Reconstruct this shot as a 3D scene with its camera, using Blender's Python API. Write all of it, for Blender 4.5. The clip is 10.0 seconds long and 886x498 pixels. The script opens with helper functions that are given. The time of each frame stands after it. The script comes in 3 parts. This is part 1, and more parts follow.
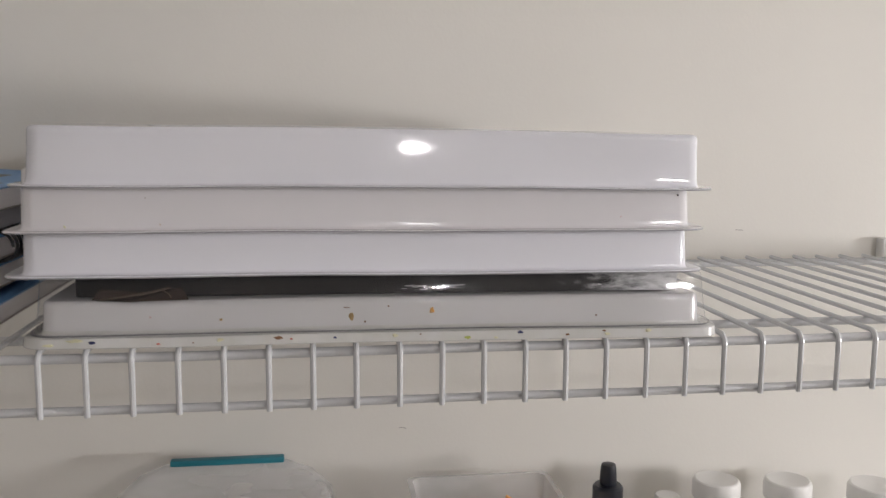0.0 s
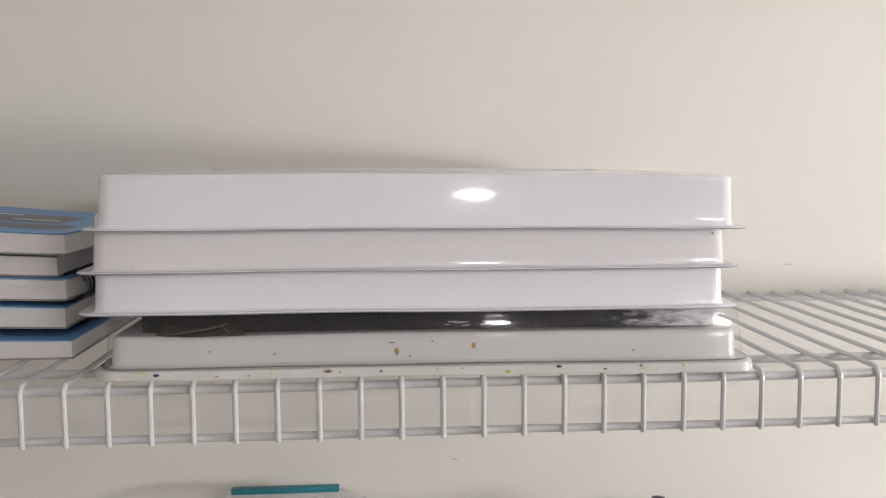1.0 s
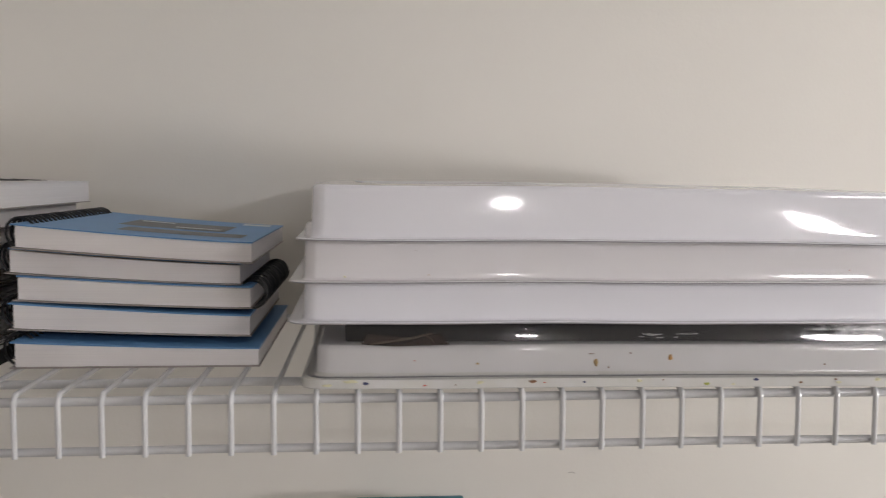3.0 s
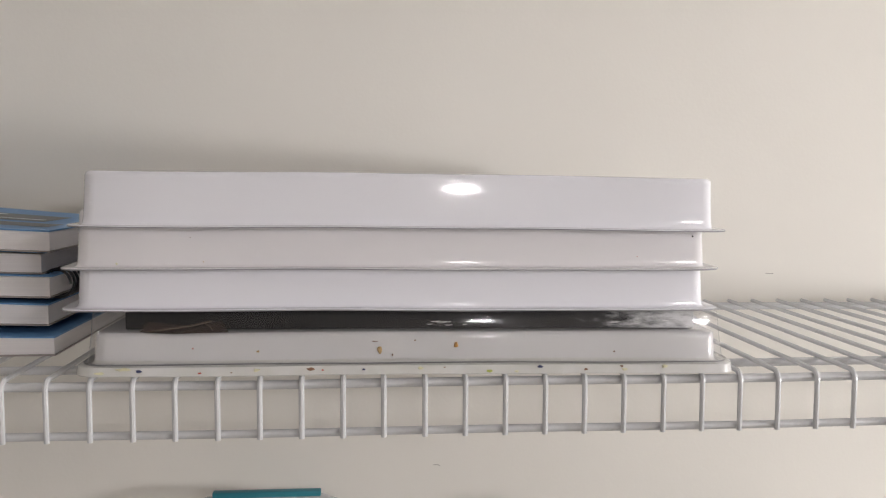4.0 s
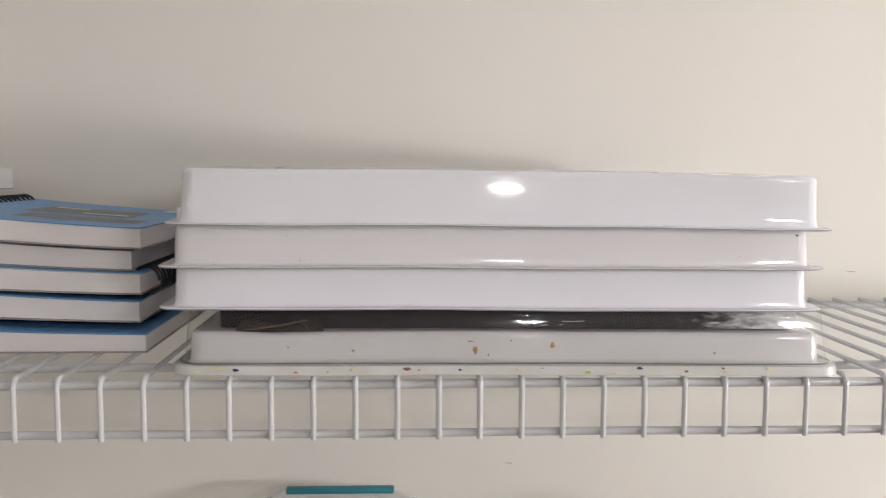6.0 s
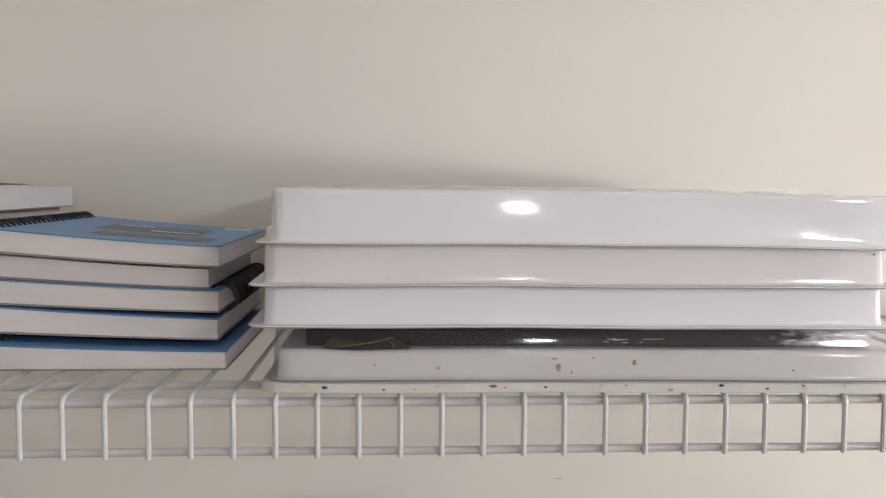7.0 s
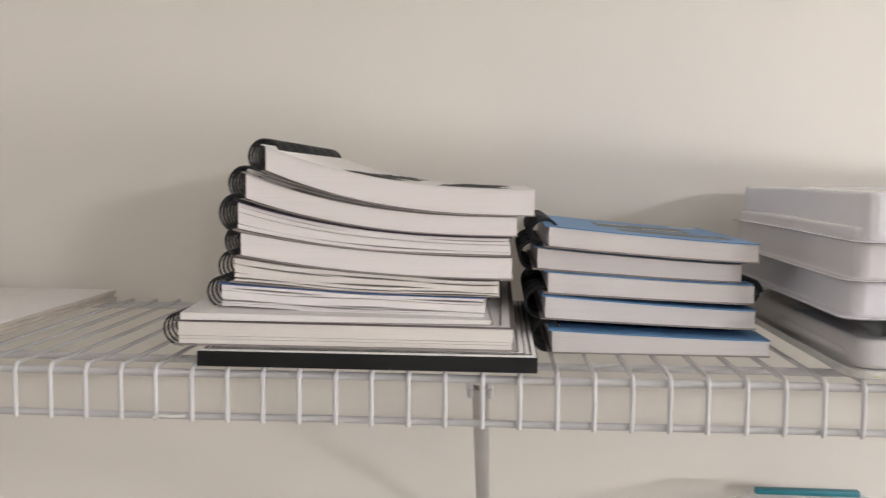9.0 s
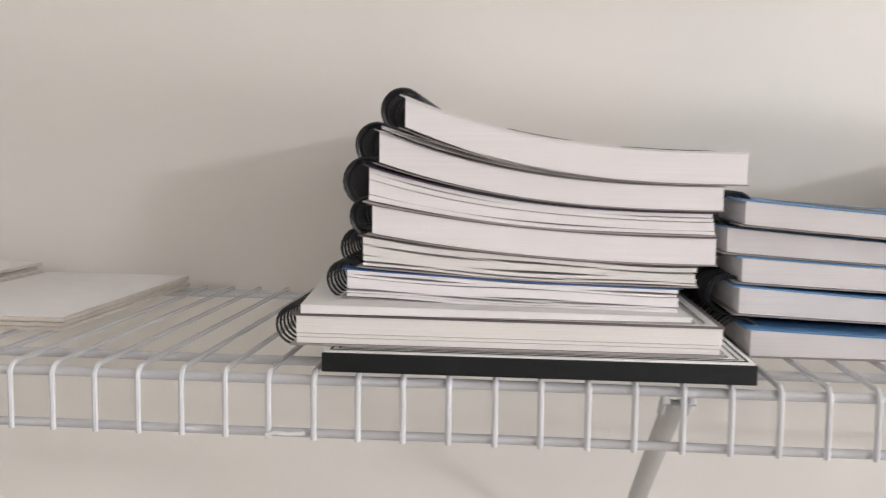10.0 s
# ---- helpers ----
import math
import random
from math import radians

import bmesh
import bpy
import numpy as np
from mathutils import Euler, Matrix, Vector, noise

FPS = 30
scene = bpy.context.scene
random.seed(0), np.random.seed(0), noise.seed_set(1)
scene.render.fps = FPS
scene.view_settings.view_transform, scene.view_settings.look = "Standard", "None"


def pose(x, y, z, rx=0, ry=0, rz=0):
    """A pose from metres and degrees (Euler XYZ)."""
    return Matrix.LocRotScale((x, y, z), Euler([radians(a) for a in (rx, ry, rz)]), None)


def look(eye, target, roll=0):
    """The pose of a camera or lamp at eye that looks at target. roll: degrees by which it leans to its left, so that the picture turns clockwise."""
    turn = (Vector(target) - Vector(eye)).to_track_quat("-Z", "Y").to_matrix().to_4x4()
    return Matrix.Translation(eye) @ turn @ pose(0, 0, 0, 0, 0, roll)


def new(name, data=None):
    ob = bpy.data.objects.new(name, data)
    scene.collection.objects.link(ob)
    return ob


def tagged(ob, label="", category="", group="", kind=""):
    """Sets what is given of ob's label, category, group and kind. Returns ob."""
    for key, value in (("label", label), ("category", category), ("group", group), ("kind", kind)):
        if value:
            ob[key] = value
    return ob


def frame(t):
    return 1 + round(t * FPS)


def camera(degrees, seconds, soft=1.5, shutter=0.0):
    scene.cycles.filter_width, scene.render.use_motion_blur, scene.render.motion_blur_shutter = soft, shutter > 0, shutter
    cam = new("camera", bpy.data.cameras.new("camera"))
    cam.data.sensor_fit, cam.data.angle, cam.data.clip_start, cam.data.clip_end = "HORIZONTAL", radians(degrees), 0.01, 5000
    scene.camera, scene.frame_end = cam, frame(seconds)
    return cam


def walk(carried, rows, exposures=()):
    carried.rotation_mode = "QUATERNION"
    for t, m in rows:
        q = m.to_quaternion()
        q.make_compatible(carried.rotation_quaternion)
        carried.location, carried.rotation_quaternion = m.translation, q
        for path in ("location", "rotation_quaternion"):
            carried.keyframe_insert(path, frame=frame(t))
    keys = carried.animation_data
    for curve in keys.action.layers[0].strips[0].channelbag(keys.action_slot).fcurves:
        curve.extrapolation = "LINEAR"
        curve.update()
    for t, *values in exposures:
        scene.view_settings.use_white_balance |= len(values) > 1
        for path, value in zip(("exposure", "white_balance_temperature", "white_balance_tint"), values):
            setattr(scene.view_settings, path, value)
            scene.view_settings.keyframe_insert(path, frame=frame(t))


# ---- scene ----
cam = camera(53.2, 10.0, soft=1.2, shutter=0.25)
PATH = [
    (0, (0.131, -0.506, 1.9240), (0.410, 1.454, 1.6559), 0.4),
    (0.2, (0.134, -0.520, 1.9290), (0.368, 1.450, 1.6949), -0.2),
    (0.5, (0.134, -0.529, 1.9290), (0.318, 1.450, 1.7219), -0.5),
    (1, (0.142, -0.533, 1.9310), (0.278, 1.451, 1.7349), -0.4),
    (1.5, (0.135, -0.524, 1.9270), (0.223, 1.464, 1.7439), -0.3),
    (1.7, (0.098, -0.526, 1.9290), (0.175, 1.464, 1.7629), 0.1),
    (2, (0.029, -0.521, 1.9420), (0.122, 1.466, 1.7479), 0.5),
    (2.2, (-0.020, -0.521, 1.9360), (0.128, 1.466, 1.7739), 0.6),
    (2.5, (-0.054, -0.525, 1.9350), (0.135, 1.462, 1.7719), 0.6),
    (2.75, (-0.035, -0.528, 1.9320), (0.144, 1.460, 1.7699), 0.5),
    (3.3, (0.070, -0.534, 1.9270), (0.215, 1.453, 1.7669), 0.4),
    (3.5, (0.108, -0.526, 1.9250), (0.262, 1.460, 1.7609), 0.5),
    (4, (0.143, -0.539, 1.9220), (0.311, 1.446, 1.7599), 0.3),
    (4.5, (0.150, -0.542, 1.9210), (0.312, 1.443, 1.7619), 0.3),
    (5, (0.151, -0.543, 1.9240), (0.317, 1.443, 1.7669), 0.3),
    (5.5, (0.142, -0.537, 1.9200), (0.273, 1.449, 1.7449), 0.5),
    (5.7, (0.129, -0.529, 1.9170), (0.236, 1.459, 1.7469), 0.6),
    (6, (0.105, -0.527, 1.9250), (0.196, 1.461, 1.7449), 0.3),
    (6.2, (0.089, -0.527, 1.9280), (0.171, 1.462, 1.7499), 0.3),
    (7.3, (0.027, -0.538, 1.9290), (0.165, 1.451, 1.7849), 0.5),
    (7.5, (0.005, -0.544, 1.9390), (0.194, 1.438, 1.7709), 0.8),
    (7.8, (-0.043, -0.555, 1.9400), (0.156, 1.426, 1.7679), 0.9),
    (8, (-0.085, -0.562, 1.9420), (0.111, 1.418, 1.7649), 0.8),
    (8.2, (-0.130, -0.573, 1.9420), (0.032, 1.410, 1.7709), 0.9),
    (8.5, (-0.201, -0.587, 1.9400), (-0.153, 1.404, 1.7859), 0.7),
    (8.7, (-0.234, -0.591, 1.9410), (-0.274, 1.399, 1.7749), 0.7),
    (9, (-0.269, -0.594, 1.9320), (-0.396, 1.394, 1.7709), 0.5),
    (9.2, (-0.291, -0.582, 1.9270), (-0.466, 1.400, 1.7429), 0.7),
    (9.5, (-0.316, -0.549, 1.9220), (-0.500, 1.432, 1.7369), 0.7),
    (9.7, (-0.330, -0.522, 1.9240), (-0.512, 1.459, 1.7329), 0.6),
    (10, (-0.369, -0.475, 1.9150), (-0.542, 1.507, 1.7259), 0.7),
]
EXPOSURES = [(0.0, -0.01, 6500, 11.0), (0.5, 0.27, 6507, 11.0), (1, 0.33, 6513, 11.0), (1.5, 0.31, 6520, 11.0), (2, 0.37, 6527, 11.0), (3.5, 0.07, 6547, 11.0), (4, 0.23, 6553, 11.0), (4.5, 0.25, 6560, 11.0), (5, 0.27, 6567, 11.0), (5.5, 0.31, 6573, 11.0), (6, 0.37, 6580, 11.0), (7.5, 0.27, 6600, 11.0), (8, 0.07, 6750, 11.0), (8.5, 0.27, 6720, 11.0), (9, 0.72, 6620, 11.0), (9.5, 0.88, 6480, 11.0), (10, 0.92, 6380, 11.0)]
walk(cam, [(t, look(eye, target, roll)) for t, eye, target, roll in PATH], EXPOSURES)

# ---- world and lamps ----
world = bpy.data.worlds.new("world")
scene.world = world
world.use_nodes = True
world.node_tree.nodes["Background"].inputs[0].default_value = (0.9, 0.93, 1.0, 1)
world.node_tree.nodes["Background"].inputs[1].default_value = 0.05

LAMP_POWER = 122.0
WINDOW_POWER = 24.0
DECK = 1.80       # height of the shelf deck
WALL_Y = 0.335    # face of the back wall
PITCH = 0.0254    # wire spacing


# ---- materials ----
def material(name, base, rough=0.5, spread=0.06, scale=40.0, bump=0.0, bump_scale=300.0, metal=0.0, stretch=(1, 1, 1),
             coat=0.0, warm=0.0):
    """A painted or plastic surface whose colour drifts at two scales, with fine relief."""
    m = bpy.data.materials.new(name)
    m.use_nodes = True
    nt = m.node_tree
    b = nt.nodes["Principled BSDF"]
    co = nt.nodes.new("ShaderNodeTexCoord")
    mp = nt.nodes.new("ShaderNodeMapping")
    mp.inputs["Scale"].default_value = stretch
    nt.links.new(co.outputs["Object"], mp.inputs["Vector"])
    n1 = nt.nodes.new("ShaderNodeTexNoise")
    n1.inputs["Scale"].default_value = scale
    n1.inputs["Detail"].default_value = 5
    n2 = nt.nodes.new("ShaderNodeTexNoise")
    n2.inputs["Scale"].default_value = scale * 0.13
    n2.inputs["Detail"].default_value = 2
    nt.links.new(mp.outputs[0], n1.inputs["Vector"])
    nt.links.new(co.outputs["Object"], n2.inputs["Vector"])
    mx = nt.nodes.new("ShaderNodeMath")
    mx.operation = "ADD"
    nt.links.new(n1.outputs["Fac"], mx.inputs[0])
    nt.links.new(n2.outputs["Fac"], mx.inputs[1])
    rp = nt.nodes.new("ShaderNodeMapRange")
    rp.inputs["From Min"].default_value = 0.6
    rp.inputs["From Max"].default_value = 1.4
    nt.links.new(mx.outputs[0], rp.inputs["Value"])
    mixc = nt.nodes.new("ShaderNodeMix")
    mixc.data_type = "RGBA"
    lo = [max(0.0, c * (1 - spread)) for c in base]
    hi = [min(1.0, c * (1 + spread)) for c in base]
    lo[2] *= 1 - warm
    mixc.inputs["A"].default_value = (*lo, 1)
    mixc.inputs["B"].default_value = (*hi, 1)
    nt.links.new(rp.outputs[0], mixc.inputs["Factor"])
    nt.links.new(mixc.outputs["Result"], b.inputs["Base Color"])
    rr = nt.nodes.new("ShaderNodeMapRange")
    rr.inputs["To Min"].default_value = max(0.02, rough * 0.85)
    rr.inputs["To Max"].default_value = min(1.0, rough * 1.2)
    nt.links.new(n2.outputs["Fac"], rr.inputs["Value"])
    nt.links.new(rr.outputs[0], b.inputs["Roughness"])
    b.inputs["Metallic"].default_value = metal
    b.inputs["Coat Weight"].default_value = coat
    if bump:
        n3 = nt.nodes.new("ShaderNodeTexNoise")
        n3.inputs["Scale"].default_value = bump_scale
        n3.inputs["Detail"].default_value = 3
        nt.links.new(mp.outputs[0], n3.inputs["Vector"])
        bp = nt.nodes.new("ShaderNodeBump")
        bp.inputs["Strength"].default_value = bump
        bp.inputs["Distance"].default_value = 0.001
        nt.links.new(n3.outputs["Fac"], bp.inputs["Height"])
        nt.links.new(bp.outputs[0], b.inputs["Normal"])
    return m


def glass_like(name, tint, rough, alpha=0.25, gloss=0.03):
    """Thin clear plastic: mostly see-through, with a glossy skin."""
    m = bpy.data.materials.new(name)
    m.use_nodes = True
    nt = m.node_tree
    nt.nodes.remove(nt.nodes["Principled BSDF"])
    out = nt.nodes["Material Output"]
    tr = nt.nodes.new("ShaderNodeBsdfTransparent")
    tr.inputs[0].default_value = (*tint, 1)
    df = nt.nodes.new("ShaderNodeBsdfDiffuse")
    df.inputs[0].default_value = (0.8, 0.8, 0.8, 1)
    gl = nt.nodes.new("ShaderNodeBsdfGlossy")
    gl.inputs["Roughness"].default_value = rough
    face = nt.nodes.new("ShaderNodeLayerWeight")
    face.inputs["Blend"].default_value = 0.5
    power = nt.nodes.new("ShaderNodeMath")
    power.operation = "POWER"
    power.inputs[1].default_value = 4.5
    nt.links.new(face.outputs["Facing"], power.inputs[0])
    fr = nt.nodes.new("ShaderNodeMath")
    fr.operation = "MULTIPLY_ADD"
    fr.inputs[1].default_value = 0.85
    fr.inputs[2].default_value = gloss
    nt.links.new(power.outputs[0], fr.inputs[0])
    ns = nt.nodes.new("ShaderNodeTexNoise")
    ns.inputs["Scale"].default_value = 2.5
    mr = nt.nodes.new("ShaderNodeMapRange")
    mr.inputs["To Min"].default_value = alpha * 0.6
    mr.inputs["To Max"].default_value = alpha * 1.4
    nt.links.new(ns.outputs["Fac"], mr.inputs["Value"])
    m1 = nt.nodes.new("ShaderNodeMixShader")
    m2 = nt.nodes.new("ShaderNodeMixShader")
    nt.links.new(mr.outputs[0], m1.inputs[0])
    nt.links.new(tr.outputs[0], m1.inputs[1])
    nt.links.new(df.outputs[0], m1.inputs[2])
    nt.links.new(fr.outputs[0], m2.inputs[0])
    nt.links.new(m1.outputs[0], m2.inputs[1])
    nt.links.new(gl.outputs[0], m2.inputs[2])
    nt.links.new(m2.outputs[0], out.inputs["Surface"])
    return m


def emitter(name, colour, power):
    m = bpy.data.materials.new(name)
    m.use_nodes = True
    b = m.node_tree.nodes["Principled BSDF"]
    b.inputs["Base Color"].default_value = (0.9, 0.9, 0.88, 1)
    b.inputs["Emission Color"].default_value = (*colour, 1)
    b.inputs["Emission Strength"].default_value = power
    return m


WALL = material("wall_paint", (0.818, 0.795, 0.742), 0.6, 0.02, 6.0, 0.12, 260.0)
CEIL = material("ceiling_paint", (0.86, 0.85, 0.83), 0.8, 0.02, 5.0, 0.2, 200.0)
FLOOR = material("floor_vinyl", (0.24, 0.20, 0.16), 0.45, 0.2, 8.0, 0.1, 90.0)
COATED = material("coated_wire", (0.63, 0.64, 0.655), 0.2, 0.04, 50.0, 0.12, 240.0)
BRACE = material("brace_steel", (0.52, 0.52, 0.52), 0.35, 0.05, 30.0, 0.1, 200.0)
TRAY = material("tray_plastic", (0.835, 0.84, 0.895), 0.055, 0.012, 9.0, 0.11, 17.0)
TRAY_DULL = material("dull_tray_plastic", (0.79, 0.775, 0.80), 0.07, 0.02, 9.0, 0.11, 17.0, warm=0.01)
# Grey rim edge: shadow line of the gap beneath, put into the colour.
RIM_GAP_SHADE = material("cut_plastic_edge", (0.38, 0.38, 0.41), 0.4, 0.3, 35.0)
CLEAR_EDGE = material("clear_cut_edge", (0.20, 0.20, 0.21), 0.3, 0.3, 45.0)
TRAY_OLD = material("used_tray_plastic", (0.725, 0.72, 0.745), 0.06, 0.04, 30.0, 0.10, 30.0, warm=0.03)
RIM_OLD = material("soiled_rim_plastic", (0.67, 0.67, 0.68), 0.12, 0.08, 60.0, 0.10, 30.0, warm=0.09)
CLEAR = glass_like("clear_plastic", (0.985, 0.985, 0.985), 0.04, 0.02, 0.035)
FROST = glass_like("frosted_plastic", (0.985, 0.985, 0.99), 0.3, 0.30, 0.01)
BOARD = material("dark_board", (0.011, 0.010, 0.011), 0.8, 0.6, 25.0, 0.3, 60.0)


def pale_mottle(m, x0, x1, colour):
    """Pale mottling over a dark surface, thickening along x."""
    nt = m.node_tree
    b = nt.nodes["Principled BSDF"]
    old = b.inputs["Base Color"].links[0].from_socket
    co = nt.nodes.new("ShaderNodeTexCoord")
    sep = nt.nodes.new("ShaderNodeSeparateXYZ")
    nt.links.new(co.outputs["Object"], sep.inputs[0])
    ramp = nt.nodes.new("ShaderNodeMapRange")
    ramp.inputs["From Min"].default_value = x0
    ramp.inputs["From Max"].default_value = x1
    nt.links.new(sep.outputs["X"], ramp.inputs["Value"])
    mp = nt.nodes.new("ShaderNodeMapping")
    mp.inputs["Scale"].default_value = (1, 1, 3.2)
    mp.inputs["Rotation"].default_value = (0, 0.12, 0)
    nt.links.new(co.outputs["Object"], mp.inputs["Vector"])
    ns = nt.nodes.new("ShaderNodeTexNoise")
    ns.inputs["Scale"].default_value = 75
    ns.inputs["Detail"].default_value = 6
    ns.inputs["Roughness"].default_value = 0.7
    nt.links.new(mp.outputs[0], ns.inputs["Vector"])
    add = nt.nodes.new("ShaderNodeMath")
    add.operation = "MULTIPLY_ADD"
    add.inputs[1].default_value = 0.55
    nt.links.new(ramp.outputs[0], add.inputs[0])
    nt.links.new(ns.outputs["Fac"], add.inputs[2])
    cut = nt.nodes.new("ShaderNodeMapRange")
    cut.inputs["From Min"].default_value = 0.66
    cut.inputs["From Max"].default_value = 1.02
    nt.links.new(add.outputs[0], cut.inputs["Value"])
    mix = nt.nodes.new("ShaderNodeMix")
    mix.data_type = "RGBA"
    mix.inputs["B"].default_value = (*colour, 1)
    nt.links.new(old, mix.inputs["A"])
    nt.links.new(cut.outputs[0], mix.inputs["Factor"])
    nt.links.new(mix.outputs["Result"], b.inputs["Base Color"])


pale_mottle(BOARD, 0.100, 0.188, (0.66, 0.66, 0.67))
PAGES = material("page_edges", (0.90, 0.875, 0.875), 0.85, 0.07, 14.0, 0.25, 12.0, stretch=(0.6, 0.6, 190.0))
PAGES_CREAM = material("cream_page_edges", (0.87, 0.845, 0.825), 0.85, 0.09, 14.0, 0.3, 12.0, stretch=(0.6, 0.6, 150.0), warm=0.04)
SHEET = material("paper_sheet", (0.86, 0.85, 0.84), 0.8, 0.03, 20.0, 0.1, 150.0)
BLUE = material("blue_card", (0.14, 0.33, 0.62), 0.45, 0.06, 25.0, 0.08, 300.0)
DEEP_BLUE = material("deep_blue_card", (0.05, 0.14, 0.36), 0.45, 0.08, 25.0, 0.08, 300.0)
GREY_PRINT = material("grey_print", (0.16, 0.17, 0.18), 0.5, 0.25, 160.0)
INK = material("dark_ink", (0.03, 0.033, 0.038), 0.5, 0.5, 220.0)
PALE_PRINT = material("pale_print", (0.72, 0.76, 0.80), 0.5, 0.06, 160.0)
DARK_CARD = material("dark_card", (0.17, 0.14, 0.145), 0.6, 0.25, 30.0, 0.2, 200.0)
PURPLE_CARD = material("purple_card", (0.045, 0.03, 0.06), 0.5, 0.2, 30.0, 0.2, 200.0)
GREY_CARD = material("grey_chipboard", (0.40, 0.36, 0.345), 0.8, 0.15, 60.0, 0.3, 200.0)
BLACK_COIL = material("black_coil", (0.012, 0.014, 0.018), 0.35, 0.3, 60.0)
BLACK_BOX = material("black_board_edge", (0.007, 0.008, 0.009), 0.85, 0.3, 60.0, 0.15, 300.0)
SCRAP = material("brown_scrap", (0.05, 0.032, 0.026), 0.7, 0.3, 90.0)
CREASE = material("tan_crease", (0.13, 0.095, 0.07), 0.7, 0.3, 90.0)
CANVAS = material("canvas_panel", (0.92, 0.91, 0.895), 0.85, 0.03, 50.0, 0.4, 700.0)
CANVAS_EDGE = material("canvas_fold", (0.74, 0.69, 0.62), 0.85, 0.12, 80.0, 0.3, 500.0)
TEAL = material("teal_plastic", (0.02, 0.20, 0.26), 0.4, 0.08, 60.0)
ORANGE = material("orange_paper", (0.62, 0.30, 0.10), 0.7, 0.2, 60.0, 0.3, 100.0)
BLACK_PLASTIC = material("black_plastic", (0.012, 0.014, 0.022), 0.3, 0.2, 50.0)
JAR_WHITE = material("white_jar", (0.80, 0.79, 0.77), 0.4, 0.03, 40.0, 0.05, 100.0)
PAINTS = {
    "navy": material("navy_paint", (0.03, 0.04, 0.12), 0.4, 0.2, 300.0),
    "red": material("red_paint", (0.45, 0.08, 0.05), 0.4, 0.2, 300.0),
    "brown": material("brown_paint", (0.20, 0.10, 0.05), 0.5, 0.2, 300.0),
    "orange": material("orange_paint", (0.60, 0.30, 0.06), 0.4, 0.2, 300.0),
    "ochre": material("ochre_paint", (0.45, 0.30, 0.12), 0.5, 0.2, 300.0),
    "yellow": material("yellow_paint", (0.68, 0.66, 0.46), 0.5, 0.1, 300.0),
    "green": material("green_paint", (0.40, 0.45, 0.10), 0.5, 0.2, 300.0),
}
LAMP_GLASS = emitter("lamp_diffuser", (1.0, 0.965, 0.985), LAMP_POWER)


# ---- builders ----
def mesh_of(name, verts, faces, mat, smooth=True):
    me = bpy.data.meshes.new(name)
    me.from_pydata([tuple(v) for v in verts], [], faces)
    bm = bmesh.new()
    bm.from_mesh(me)
    bmesh.ops.recalc_face_normals(bm, faces=bm.faces)
    bm.to_mesh(me)
    bm.free()
    me.materials.append(mat)
    if smooth:
        me.shade_smooth()
        me.set_sharp_from_angle(angle=radians(38))
    return me


def part(name, shape, mat, parent, label="", smooth=True):
    ob = new(name, mesh_of(name, shape[0], shape[1], mat, smooth))
    ob.parent = parent
    if label:
        tagged(ob, label)
    return ob


def thing(name, place, label, category, group="", kind="", turn=0):
    ob = new(name)
    ob.empty_display_size = 0.02
    ob.matrix_basis = pose(*place, 0, 0, turn)
    return tagged(ob, label, category, group, kind)


def box(x0, x1, y0, y1, z0, z1, r=0.0):
    bm = bmesh.new()
    bmesh.ops.create_cube(bm, size=1)
    for v in bm.verts:
        v.co = Vector(((x0 + x1) / 2 + v.co.x * (x1 - x0), (y0 + y1) / 2 + v.co.y * (y1 - y0), (z0 + z1) / 2 + v.co.z * (z1 - z0)))
    if r:
        bmesh.ops.bevel(bm, geom=bm.edges[:], offset=r, segments=2, affect="EDGES", profile=0.5)
    bm.verts.index_update()
    out = [v.co.copy() for v in bm.verts], [[v.index for v in f.verts] for f in bm.faces]
    bm.free()
    return out


def tube(points, radius, sides=8, caps=True):
    pts = [Vector(p) for p in points]
    verts, faces = [], []
    up = Vector((0, 0, 1))
    prev = None
    for i, p in enumerate(pts):
        d = (pts[min(i + 1, len(pts) - 1)] - pts[max(i - 1, 0)]).normalized()
        if prev is None:
            ref = up if abs(d.z) < 0.9 else Vector((0, 1, 0))
            a = d.cross(ref).normalized()
        else:
            a = (prev - d * prev.dot(d)).normalized()
        prev = a
        b = d.cross(a)
        for k in range(sides):
            w = 2 * math.pi * k / sides
            verts.append(p + radius * (math.cos(w) * a + math.sin(w) * b))
    for i in range(len(pts) - 1):
        for k in range(sides):
            k2 = (k + 1) % sides
            faces.append([i * sides + k, i * sides + k2, (i + 1) * sides + k2, (i + 1) * sides + k])
    if caps:
        faces.append(list(range(sides))[::-1])
        faces.append([(len(pts) - 1) * sides + k for k in range(sides)])
    return verts, faces


def join(*shapes):
    verts, faces = [], []
    for vs, fs in shapes:
        n = len(verts)
        verts += vs
        faces += [[i + n for i in f] for f in fs]
    return verts, faces


def rounded_ring(x0, x1, y0, y1, r, z, n=6):
    """A rounded rectangle at height z (a number or a function of x, y)."""
    pts = []
    for cx, cy, a0 in ((x1 - r, y1 - r, 0), (x0 + r, y1 - r, 90), (x0 + r, y0 + r, 180), (x1 - r, y0 + r, 270)):
        for k in range(n + 1):
            a = radians(a0 + 90 * k / n)
            pts.append((cx + r * math.cos(a), cy + r * math.sin(a)))
    full = []
    for i, p in enumerate(pts):
        q = pts[(i + 1) % len(pts)]
        full.append(p)
        length = math.hypot(q[0] - p[0], q[1] - p[1])
        if length > 0.05:
            m = 12
            full += [(p[0] + (q[0] - p[0]) * j / m, p[1] + (q[1] - p[1]) * j / m) for j in range(1, m)]
    return [Vector((x, y, z(x, y) if callable(z) else z)) for x, y in full]


